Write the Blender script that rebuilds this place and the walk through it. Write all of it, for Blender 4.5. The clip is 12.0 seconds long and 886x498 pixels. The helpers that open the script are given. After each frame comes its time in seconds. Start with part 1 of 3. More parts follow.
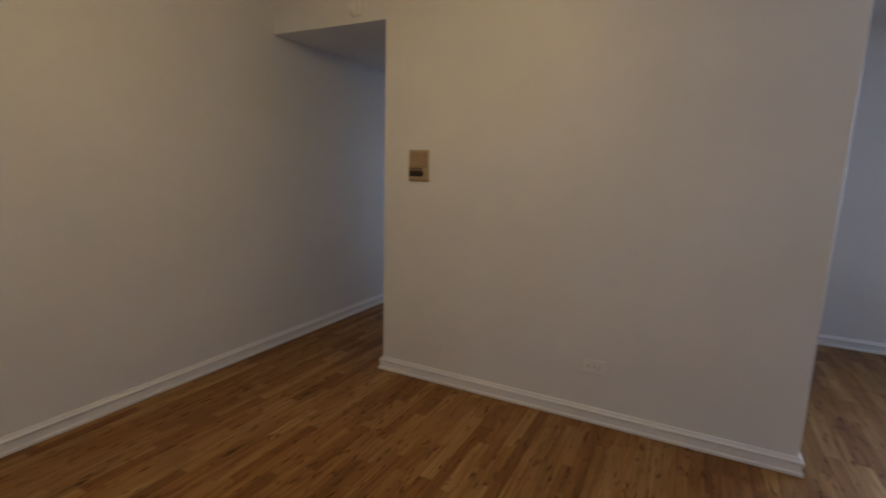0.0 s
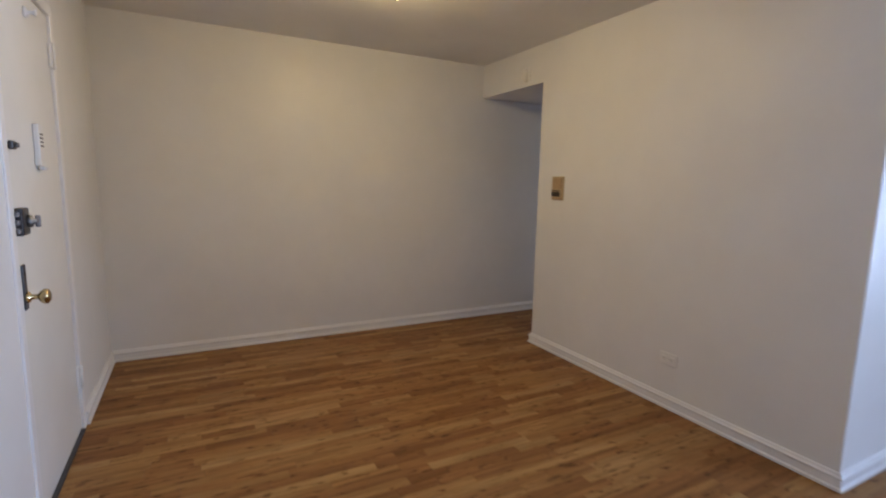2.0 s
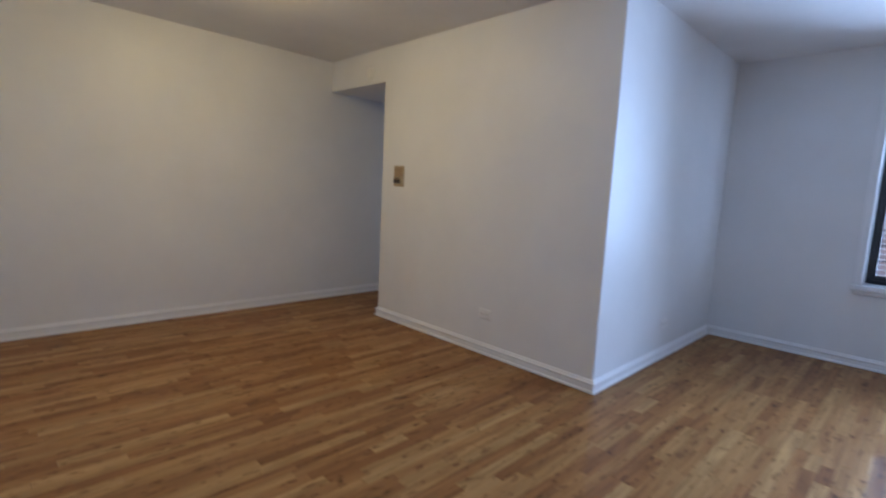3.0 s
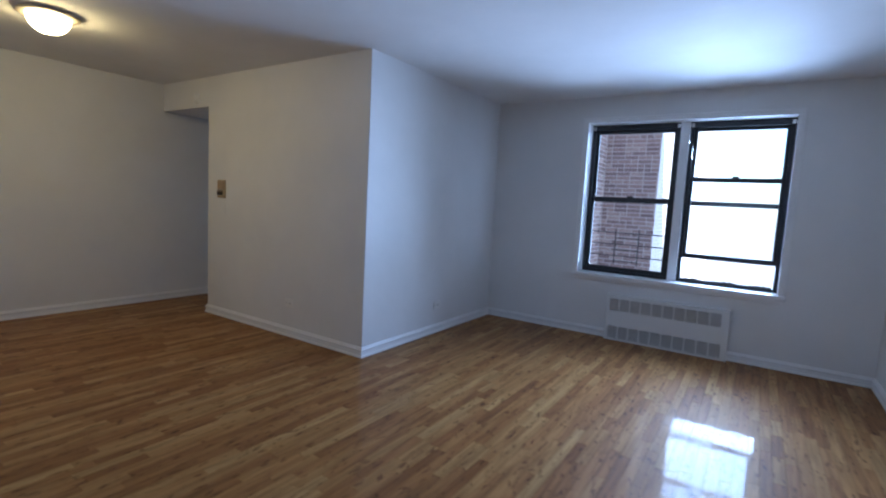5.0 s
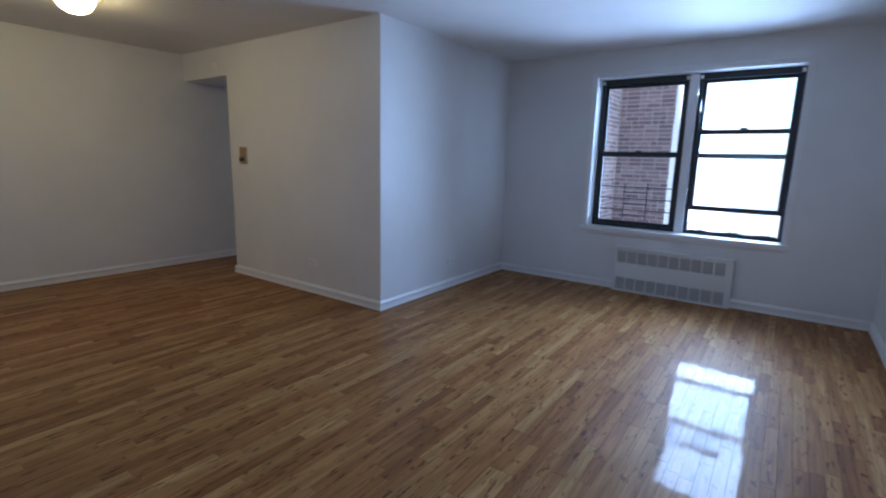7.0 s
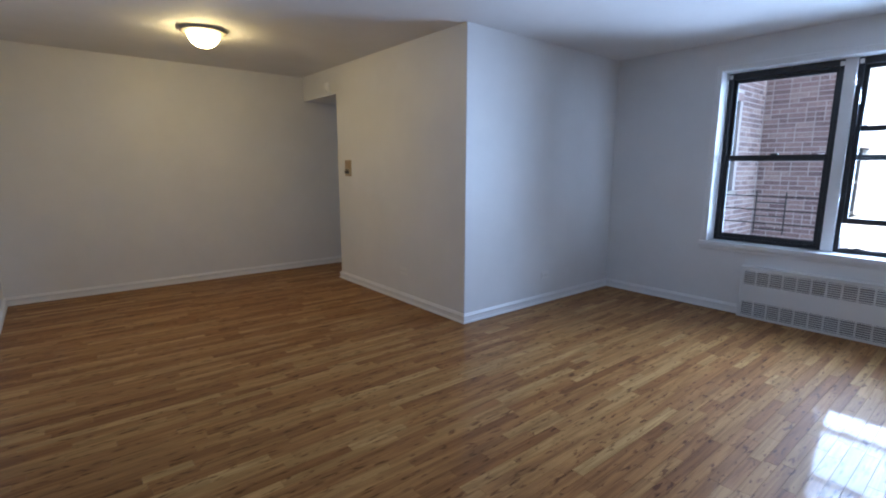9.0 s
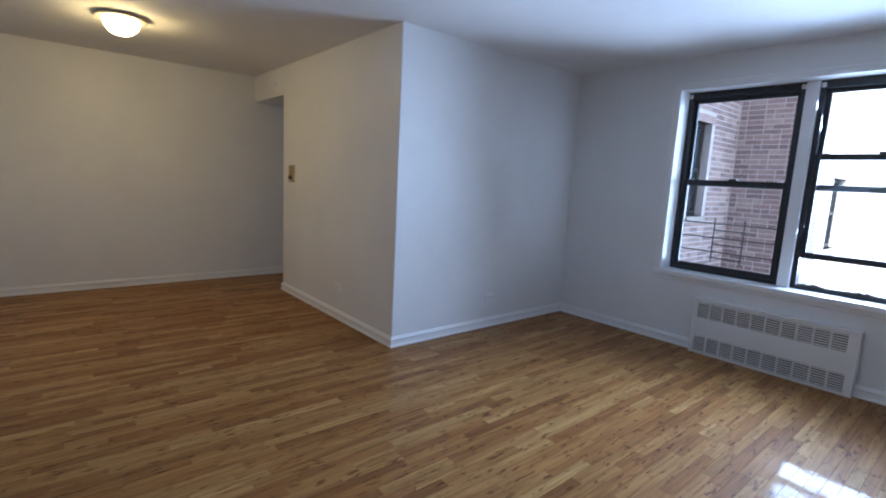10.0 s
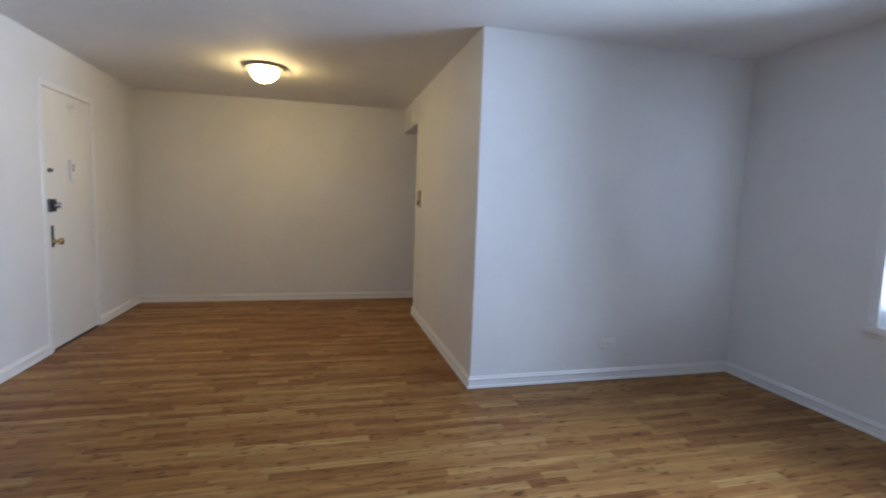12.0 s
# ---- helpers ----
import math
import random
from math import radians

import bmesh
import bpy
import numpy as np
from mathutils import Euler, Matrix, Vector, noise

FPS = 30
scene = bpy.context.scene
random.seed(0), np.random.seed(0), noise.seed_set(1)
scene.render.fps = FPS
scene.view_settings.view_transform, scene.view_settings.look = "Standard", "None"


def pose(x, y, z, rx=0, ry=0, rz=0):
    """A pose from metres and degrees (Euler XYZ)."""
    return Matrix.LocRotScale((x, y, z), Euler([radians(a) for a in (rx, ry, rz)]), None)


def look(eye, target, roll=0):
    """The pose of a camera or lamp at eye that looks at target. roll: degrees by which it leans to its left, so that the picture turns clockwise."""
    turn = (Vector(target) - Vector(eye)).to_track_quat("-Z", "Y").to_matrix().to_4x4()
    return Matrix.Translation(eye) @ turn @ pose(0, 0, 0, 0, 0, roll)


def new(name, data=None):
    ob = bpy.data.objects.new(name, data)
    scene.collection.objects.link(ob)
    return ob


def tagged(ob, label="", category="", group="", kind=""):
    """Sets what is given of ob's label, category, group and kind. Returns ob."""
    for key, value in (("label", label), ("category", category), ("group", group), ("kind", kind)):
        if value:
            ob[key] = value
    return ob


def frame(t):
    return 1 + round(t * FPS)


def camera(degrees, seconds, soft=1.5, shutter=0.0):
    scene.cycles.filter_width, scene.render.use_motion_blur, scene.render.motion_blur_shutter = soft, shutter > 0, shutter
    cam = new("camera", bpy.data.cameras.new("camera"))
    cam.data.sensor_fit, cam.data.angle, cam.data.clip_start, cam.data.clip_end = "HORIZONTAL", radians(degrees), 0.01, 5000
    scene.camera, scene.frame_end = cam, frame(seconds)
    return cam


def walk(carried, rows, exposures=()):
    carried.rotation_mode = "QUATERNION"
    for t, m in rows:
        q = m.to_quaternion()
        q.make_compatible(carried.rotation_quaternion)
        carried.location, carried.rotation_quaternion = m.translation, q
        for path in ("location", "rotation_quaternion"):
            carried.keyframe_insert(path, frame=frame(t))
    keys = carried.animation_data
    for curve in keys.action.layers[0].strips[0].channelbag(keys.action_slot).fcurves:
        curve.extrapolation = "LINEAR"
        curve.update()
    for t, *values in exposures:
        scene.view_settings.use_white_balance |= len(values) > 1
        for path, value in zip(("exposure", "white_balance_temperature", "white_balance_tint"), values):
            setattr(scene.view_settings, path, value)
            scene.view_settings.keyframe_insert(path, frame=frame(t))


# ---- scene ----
import itertools

H = 2.44                      # ceiling height
WIN_Y = 2.171                 # inner face of the window wall
RIGHT_X = 3.487               # inner face of the right wall
BACK_X = -3.108               # far wall of the entry and the hall
DOOR_Y = -3.085               # wall with the entry door
HALL_X = -2.215               # edge of the hall opening
HALL_H = 2.145                # height of the hall opening
ALC_X = 0.05                  # living room face of the wall beside the entry door
REAR_Y = -5.0

# ---- camera ----
cam = camera(85.51, 12.0, soft=1.9, shutter=0.5)
PATH = [
    (0.0, pose(-0.531, -2.462, 1.300, 80.45, -1.62, 27.54)),
    (0.5, pose(-0.210, -2.403, 1.261, 82.09, -0.97, 46.09)),
    (1.0, pose(0.161, -2.312, 1.286, 83.44, -1.73, 67.07)),
    (1.5, pose(0.506, -2.478, 1.269, 85.69, -1.25, 64.11)),
    (2.0, pose(0.930, -2.522, 1.339, 82.09, -1.19, 62.46)),
    (2.5, pose(1.147, -2.530, 1.341, 81.31, -3.60, 59.32)),
    (3.0, pose(1.347, -2.708, 1.219, 82.87, -2.90, 45.57)),
    (3.2, pose(1.455, -2.714, 1.272, 80.47, -4.37, 45.38)),
    (4.8, pose(2.430, -2.797, 1.294, 85.57, -1.83, 30.65)),
    (5.0, pose(2.604, -2.838, 1.298, 84.40, -3.03, 33.56)),
    (5.5, pose(2.861, -2.844, 1.310, 82.12, -1.31, 30.53)),
    (6.0, pose(2.848, -2.988, 1.333, 79.77, -1.13, 33.04)),
    (6.5, pose(2.800, -2.990, 1.355, 78.61, -0.67, 33.73)),
    (7.0, pose(2.783, -2.983, 1.322, 79.39, -1.32, 35.69)),
    (7.5, pose(2.855, -2.891, 1.343, 78.91, -2.38, 45.86)),
    (7.7, pose(2.877, -2.822, 1.318, 80.25, -2.82, 50.04)),
    (9.3, pose(2.996, -2.533, 1.331, 80.20, -0.08, 50.60)),
    (9.5, pose(3.049, -2.378, 1.326, 80.89, -2.60, 51.41)),
    (10.0, pose(3.016, -2.059, 1.337, 81.68, -2.92, 50.30)),
    (10.5, pose(2.950, -1.840, 1.333, 81.42, -2.17, 54.60)),
    (11.0, pose(3.087, -1.626, 1.393, 79.71, -3.49, 73.71)),
    (11.5, pose(2.974, -1.314, 1.355, 82.40, -3.74, 77.67)),
    (12.0, pose(3.095, -1.007, 1.303, 84.22, -1.86, 76.00)),
]
EXPOSURES = [
    (0.0, 1.98, 6100, 17), (0.5, 2.22, 6250, 16), (1.5, 2.55, 5850, 17), (2.5, 2.58, 5580, 16), (3.0, 2.58, 5220, 14), (5.0, 1.96, 5120, 12),
    (6.5, 1.88, 5040, 12), (7.5, 1.93, 5120, 12), (9.5, 2.25, 5480, 12), (10.3, 2.18, 5520, 12), (11.0, 2.24, 5850, 12), (12.0, 2.4, 5900, 12),
]
walk(cam, PATH, EXPOSURES)

# ---- world and sun ----
SUN_EL, SUN_AZ = 50.0, -33.0   # azimuth from +x towards +y
world = bpy.data.worlds.new("world")
scene.world = world
world.use_nodes = True
wn = world.node_tree
wn.nodes.clear()
sky = wn.nodes.new("ShaderNodeTexSky")
sky.sky_type = "NISHITA"
sky.sun_disc = False
sky.sun_elevation = radians(SUN_EL)
sky.sun_rotation = radians(90 - SUN_AZ)
bg = wn.nodes.new("ShaderNodeBackground")
bg.inputs["Strength"].default_value = 0.15
wo = wn.nodes.new("ShaderNodeOutputWorld")
wn.links.new(sky.outputs["Color"], bg.inputs["Color"])
wn.links.new(bg.outputs["Background"], wo.inputs["Surface"])

sun_data = bpy.data.lights.new("sun", "SUN")
sun_data.energy, sun_data.angle, sun_data.color = 5.0, radians(0.5), (1.0, 0.95, 0.87)
sun = new("sun", sun_data)
ce = math.cos(radians(SUN_EL))
to_sun = Vector((ce * math.cos(radians(SUN_AZ)), ce * math.sin(radians(SUN_AZ)), math.sin(radians(SUN_EL))))
sun.matrix_world = look(tuple(to_sun * 30), (0, 0, 0))


# daylight that enters through the openings of the two windows
def window_light(x0, x1, z0, z1, y, watts, turn=0.0, spread=180.0, rise=0.0):
    d = bpy.data.lights.new("window_daylight", "AREA")
    d.shape, d.size, d.size_y, d.energy, d.color = "RECTANGLE", x1 - x0, z1 - z0, watts, (0.60, 0.76, 1.0)
    d.spread = radians(spread)
    o = new("window_daylight", d)
    c = Vector(((x0 + x1) / 2, y, (z0 + z1) / 2))
    o.matrix_world = look(tuple(c), tuple(c + Vector((-math.sin(radians(turn)), -math.cos(radians(turn)), rise))))
    return o


window_light(1.98, 2.77, 0.68, 2.16, 2.47, 12.8, 11.0, 94.0, -0.38)
# light thrown up by the sunlit paving
window_light(1.98, 2.77, 0.68, 2.16, 2.465, 5.4, 9.0, 84.0, 0.60)
# the court leaves the other window open to the sky on one side only
window_light(1.05, 1.87, 0.68, 2.16, 2.47, 2.5, 17.0, 56.0, 0.22)
# open sky beside the wing, seen at a slant
window_light(1.05, 1.87, 0.68, 2.16, 2.475, 0.35, 74.0, 60.0)
# daylight from a side room off the hall
hall_day = bpy.data.lights.new("hall_daylight", "AREA")
hall_day.shape, hall_day.size, hall_day.size_y, hall_day.energy, hall_day.color = "RECTANGLE", 0.7, 1.8, 0.7, (0.60, 0.76, 1.0)
hall_light = new("hall_daylight", hall_day)
hall_light.matrix_world = look((HALL_X + 0.06, 2.4, 1.05), (HALL_X - 1.0, 2.2, 1.0))


# ---- materials ----
def mat(name, rough=0.5, metal=0.0, color=(0.8, 0.8, 0.8)):
    m = bpy.data.materials.new(name)
    m.use_nodes = True
    b = m.node_tree.nodes["Principled BSDF"]
    b.inputs["Base Color"].default_value = (*color, 1)
    b.inputs["Roughness"].default_value = rough
    b.inputs["Metallic"].default_value = metal
    return m, m.node_tree, b


def node(nt, kind, **props):
    n = nt.nodes.new(kind)
    for k, v in props.items():
        if k in n.inputs:
            n.inputs[k].default_value = v
    return n


def mapped(nt, scale, src="Object"):
    tc = nt.nodes.new("ShaderNodeTexCoord") if src == "Object" else nt.nodes.new("ShaderNodeNewGeometry")
    mp = nt.nodes.new("ShaderNodeMapping")
    mp.inputs["Scale"].default_value = scale
    nt.links.new(tc.outputs["Object" if src == "Object" else "Position"], mp.inputs["Vector"])
    return mp


def ramp(nt, fac, stops):
    r = nt.nodes.new("ShaderNodeValToRGB")
    els = r.color_ramp.elements
    while len(els) < len(stops):
        els.new(0.5)
    for e, (p, c) in zip(els, stops):
        e.position, e.color = p, (*c, 1)
    nt.links.new(fac, r.inputs["Fac"])
    return r


def paint(name, color, rough, bump=0.12, mottling=0.05):
    """Rolled wall paint: fine orange-peel relief and a faint large mottling."""
    m, nt, b = mat(name, rough, 0, color)
    mp = mapped(nt, (1, 1, 1), "World")
    big = node(nt, "ShaderNodeTexNoise", Scale=1.7, Detail=4.0, Roughness=0.6)
    fine = node(nt, "ShaderNodeTexNoise", Scale=230.0, Detail=3.0)
    mid = node(nt, "ShaderNodeTexNoise", Scale=9.0, Detail=3.0)
    for n in (big, fine, mid):
        nt.links.new(mp.outputs["Vector"], n.inputs["Vector"])
    lo = tuple(c * (1 - mottling) for c in color)
    hi = tuple(min(1, c * (1 + mottling * 0.5)) for c in color)
    r = ramp(nt, big.outputs["Fac"], [(0.3, lo), (0.7, hi)])
    nt.links.new(r.outputs["Color"], b.inputs["Base Color"])
    mix = node(nt, "ShaderNodeMath")
    mix.operation = "MULTIPLY_ADD"
    mix.inputs[1].default_value = 6.0
    nt.links.new(mid.outputs["Fac"], mix.inputs[0])
    nt.links.new(fine.outputs["Fac"], mix.inputs[2])
    bp = node(nt, "ShaderNodeBump", Strength=bump, Distance=0.002)
    nt.links.new(mix.outputs["Value"], bp.inputs["Height"])
    nt.links.new(bp.outputs["Normal"], b.inputs["Normal"])
    return m


WALL = paint("wall_paint", (0.75, 0.742, 0.725), 0.48)
CEIL = paint("ceiling_paint", (0.78, 0.77, 0.755), 0.75, 0.2)
TRIM = paint("trim_gloss_paint", (0.80, 0.79, 0.775), 0.3, 0.06, 0.04)
DOORPAINT = paint("door_paint", (0.76, 0.745, 0.70), 0.36, 0.08, 0.06)
ENAMEL = paint("radiator_enamel", (0.74, 0.74, 0.72), 0.35, 0.05, 0.04)


def wood():
    m, nt, b = mat("oak_strip", 0.2)
    oi = nt.nodes.new("ShaderNodeObjectInfo")
    geo = nt.nodes.new("ShaderNodeNewGeometry")
    add = node(nt, "ShaderNodeMath")
    add.operation = "ADD"
    nt.links.new(oi.outputs["Random"], add.inputs[0])
    nt.links.new(geo.outputs["Random Per Island"], add.inputs[1])
    fr = node(nt, "ShaderNodeMath")
    fr.operation = "FRACT"
    nt.links.new(add.outputs["Value"], fr.inputs[0])
    off = nt.nodes.new("ShaderNodeCombineXYZ")
    for i, k in enumerate((37.0, 53.0, 11.0)):
        mu = node(nt, "ShaderNodeMath")
        mu.operation = "MULTIPLY"
        mu.inputs[1].default_value = k
        nt.links.new(fr.outputs["Value"], mu.inputs[0])
        nt.links.new(mu.outputs["Value"], off.inputs[i])
    va = nt.nodes.new("ShaderNodeVectorMath")
    va.operation = "ADD"
    nt.links.new(geo.outputs["Position"], va.inputs[0])
    nt.links.new(off.outputs["Vector"], va.inputs[1])
    mp = nt.nodes.new("ShaderNodeMapping")
    mp.inputs["Scale"].default_value = (60, 2.2, 60)
    nt.links.new(va.outputs["Vector"], mp.inputs["Vector"])
    grain = node(nt, "ShaderNodeTexNoise", Scale=1.0, Detail=7.0, Roughness=0.65, Distortion=0.6)
    nt.links.new(mp.outputs["Vector"], grain.inputs["Vector"])
    mp2 = nt.nodes.new("ShaderNodeMapping")
    mp2.inputs["Scale"].default_value = (14, 1.6, 14)
    nt.links.new(va.outputs["Vector"], mp2.inputs["Vector"])
    flame = node(nt, "ShaderNodeTexNoise", Scale=1.0, Detail=3.0, Distortion=1.2)
    nt.links.new(mp2.outputs["Vector"], flame.inputs["Vector"])
    base = ramp(nt, fr.outputs["Value"], [(0.0, (0.240, 0.108, 0.034)), (0.14, (0.274, 0.129, 0.042)),
                                          (0.45, (0.328, 0.165, 0.055)), (0.82, (0.382, 0.211, 0.074)),
                                          (1.0, (0.440, 0.264, 0.099))])
    g = ramp(nt, grain.outputs["Fac"], [(0.30, (0.58, 0.53, 0.48)), (0.58, (1.02, 1.02, 1.02))])
    f = ramp(nt, flame.outputs["Fac"], [(0.35, (0.80, 0.76, 0.72)), (0.65, (1.08, 1.06, 1.02))])
    m1 = nt.nodes.new("ShaderNodeMixRGB")
    m1.blend_type = "MULTIPLY"
    m1.inputs["Fac"].default_value = 1
    nt.links.new(base.outputs["Color"], m1.inputs["Color1"])
    nt.links.new(g.outputs["Color"], m1.inputs["Color2"])
    m2 = nt.nodes.new("ShaderNodeMixRGB")
    m2.blend_type = "MULTIPLY"
    m2.inputs["Fac"].default_value = 1
    nt.links.new(m1.outputs["Color"], m2.inputs["Color1"])
    nt.links.new(f.outputs["Color"], m2.inputs["Color2"])
    # small dark knots
    kn = node(nt, "ShaderNodeTexVoronoi", Scale=1.0)
    mp3 = nt.nodes.new("ShaderNodeMapping")
    mp3.inputs["Scale"].default_value = (11, 3.2, 1)
    nt.links.new(va.outputs["Vector"], mp3.inputs["Vector"])
    nt.links.new(mp3.outputs["Vector"], kn.inputs["Vector"])
    kr = ramp(nt, kn.outputs["Distance"], [(0.04, (0.36, 0.30, 0.26)), (0.13, (1, 1, 1))])
    m3 = nt.nodes.new("ShaderNodeMixRGB")
    m3.blend_type = "MULTIPLY"
    m3.inputs["Fac"].default_value = 0.8
    nt.links.new(m2.outputs["Color"], m3.inputs["Color1"])
    nt.links.new(kr.outputs["Color"], m3.inputs["Color2"])
    # short dark flecks of the oak
    mp4 = nt.nodes.new("ShaderNodeMapping")
    mp4.inputs["Scale"].default_value = (46, 11, 46)
    nt.links.new(va.outputs["Vector"], mp4.inputs["Vector"])
    fl = node(nt, "ShaderNodeTexNoise", Scale=1.0, Detail=2.0, Distortion=0.4)
    nt.links.new(mp4.outputs["Vector"], fl.inputs["Vector"])
    flr = ramp(nt, fl.outputs["Fac"], [(0.60, (1, 1, 1)), (0.70, (0.36, 0.28, 0.24))])
    m4 = nt.nodes.new("ShaderNodeMixRGB")
    m4.blend_type = "MULTIPLY"
    m4.inputs["Fac"].default_value = 0.9
    nt.links.new(m3.outputs["Color"], m4.inputs["Color1"])
    nt.links.new(flr.outputs["Color"], m4.inputs["Color2"])
    nt.links.new(m4.outputs["Color"], b.inputs["Base Color"])
    # varnish: a satin body under a glossy coat; wear changes the gloss, ripples bend it
    wear = node(nt, "ShaderNodeTexNoise", Scale=2.3, Detail=5.0)
    nt.links.new(geo.outputs["Position"], wear.inputs["Vector"])
    rr = ramp(nt, wear.outputs["Fac"], [(0.3, (0.02, 0.02, 0.02)), (0.75, (0.075, 0.075, 0.075))])
    nt.links.new(rr.outputs["Color"], b.inputs["Coat Roughness"])
    b.inputs["Coat Weight"].default_value = 0.22
    b.inputs["Coat IOR"].default_value = 1.45
    b.inputs["Roughness"].default_value = 0.5
    b.inputs["Specular IOR Level"].default_value = 0.08
    rip = node(nt, "ShaderNodeTexNoise", Scale=17.0, Detail=1.5)
    nt.links.new(geo.outputs["Position"], rip.inputs["Vector"])
    bp = node(nt, "ShaderNodeBump", Strength=0.10, Distance=0.004)
    nt.links.new(rip.outputs["Fac"], bp.inputs["Height"])
    nt.links.new(bp.outputs["Normal"], b.inputs["Normal"])
    nt.links.new(bp.outputs["Normal"], b.inputs["Coat Normal"])
    return m


WOOD = wood()


def brick_mat(name, joint):
    m, nt, b = mat(name, 0.85)
    oi = nt.nodes.new("ShaderNodeObjectInfo")
    geo = nt.nodes.new("ShaderNodeNewGeometry")
    add = node(nt, "ShaderNodeMath")
    add.operation = "ADD"
    nt.links.new(oi.outputs["Random"], add.inputs[0])
    nt.links.new(geo.outputs["Random Per Island"], add.inputs[1])
    fr = node(nt, "ShaderNodeMath")
    fr.operation = "FRACT"
    nt.links.new(add.outputs["Value"], fr.inputs[0])
    n = node(nt, "ShaderNodeTexNoise", Scale=25.0, Detail=6.0)
    nt.links.new(geo.outputs["Position"], n.inputs["Vector"])
    if joint:
        r = ramp(nt, n.outputs["Fac"], [(0.3, (0.62, 0.60, 0.59)), (0.7, (0.72, 0.70, 0.69))])
        nt.links.new(r.outputs["Color"], b.inputs["Base Color"])
    else:
        r = ramp(nt, fr.outputs["Value"], [(0.0, (0.27, 0.205, 0.205)), (0.35, (0.37, 0.285, 0.275)),
                                          (0.7, (0.45, 0.34, 0.32)), (1.0, (0.54, 0.45, 0.42))])
        v = ramp(nt, n.outputs["Fac"], [(0.3, (0.75, 0.75, 0.75)), (0.7, (1.1, 1.1, 1.1))])
        mx = nt.nodes.new("ShaderNodeMixRGB")
        mx.blend_type = "MULTIPLY"
        mx.inputs["Fac"].default_value = 1
        nt.links.new(r.outputs["Color"], mx.inputs["Color1"])
        nt.links.new(v.outputs["Color"], mx.inputs["Color2"])
        nt.links.new(mx.outputs["Color"], b.inputs["Base Color"])
    bp = node(nt, "ShaderNodeBump", Strength=0.4, Distance=0.004)
    nt.links.new(n.outputs["Fac"], bp.inputs["Height"])
    nt.links.new(bp.outputs["Normal"], b.inputs["Normal"])
    return m


BRICK = brick_mat("brick_red", False)
MORTAR = brick_mat("mortar", True)


def far_brick(name, c1, c2, mortar):
    """Brickwork too far off to tell apart singly."""
    m, nt, b = mat(name, 0.85)
    mp = mapped(nt, (1, 1, 1), "World")
    sep = nt.nodes.new("ShaderNodeSeparateXYZ")
    nt.links.new(mp.outputs["Vector"], sep.inputs["Vector"])
    s = node(nt, "ShaderNodeMath")
    s.operation = "ADD"
    nt.links.new(sep.outputs["X"], s.inputs[0])
    nt.links.new(sep.outputs["Y"], s.inputs[1])
    cmb = nt.nodes.new("ShaderNodeCombineXYZ")
    nt.links.new(s.outputs["Value"], cmb.inputs["X"])
    nt.links.new(sep.outputs["Z"], cmb.inputs["Y"])
    bt = nt.nodes.new("ShaderNodeTexBrick")
    bt.inputs["Scale"].default_value = 1.0
    bt.inputs["Brick Width"].default_value = 0.21
    bt.inputs["Row Height"].default_value = 0.0675
    bt.inputs["Mortar Size"].default_value = 0.01
    bt.inputs["Color1"].default_value = (*c1, 1)
    bt.inputs["Color2"].default_value = (*c2, 1)
    bt.inputs["Mortar"].default_value = (*mortar, 1)
    nt.links.new(cmb.outputs["Vector"], bt.inputs["Vector"])
    nt.links.new(bt.outputs["Color"], b.inputs["Base Color"])
    bp = node(nt, "ShaderNodeBump", Strength=0.5, Distance=0.006)
    bp.invert = True
    nt.links.new(bt.outputs["Fac"], bp.inputs["Height"])
    nt.links.new(bp.outputs["Normal"], b.inputs["Normal"])
    return m


FARBRICK = far_brick("far_brickwork", (0.27, 0.14, 0.11), (0.38, 0.20, 0.15), (0.50, 0.47, 0.44))
# the wing's brick made pale: strong sunlight is put into the colour
SUNGLARE_BRICK = far_brick("sunglare_brickwork", (0.58, 0.54, 0.49), (0.66, 0.62, 0.57), (0.72, 0.70, 0.66))


def noisy(name, c0, c1, scale, rough, metal=0.0, bump=0.1):
    m, nt, b = mat(name, rough, metal)
    mp = mapped(nt, (1, 1, 1), "World")
    n = node(nt, "ShaderNodeTexNoise", Scale=scale, Detail=5.0)
    nt.links.new(mp.outputs["Vector"], n.inputs["Vector"])
    r = ramp(nt, n.outputs["Fac"], [(0.3, c0), (0.7, c1)])
    nt.links.new(r.outputs["Color"], b.inputs["Base Color"])
    bp = node(nt, "ShaderNodeBump", Strength=bump, Distance=0.002)
    nt.links.new(n.outputs["Fac"], bp.inputs["Height"])
    nt.links.new(bp.outputs["Normal"], b.inputs["Normal"])
    return m


BRONZE = noisy("dark_bronze_aluminium", (0.012, 0.013, 0.015), (0.022, 0.023, 0.026), 40, 0.42, 0.0, 0.03)
IRON = noisy("black_iron", (0.015, 0.015, 0.016), (0.035, 0.034, 0.033), 30, 0.5)
STEEL = noisy("tarnished_steel", (0.16, 0.16, 0.165), (0.30, 0.30, 0.31), 80, 0.38, 0.9)
DARKSTEEL = noisy("dark_lock_metal", (0.05, 0.05, 0.055), (0.11, 0.11, 0.12), 80, 0.4, 0.8)
BRASS = noisy("worn_brass", (0.42, 0.32, 0.16), (0.62, 0.50, 0.28), 60, 0.22, 1.0, 0.03)
NICKEL = noisy("brushed_nickel", (0.46, 0.40, 0.31), (0.56, 0.50, 0.40), 60, 0.45, 0.3, 0.03)
PLASTIC = noisy("white_plastic", (0.76, 0.75, 0.72), (0.80, 0.79, 0.76), 20, 0.35, 0.0, 0.02)
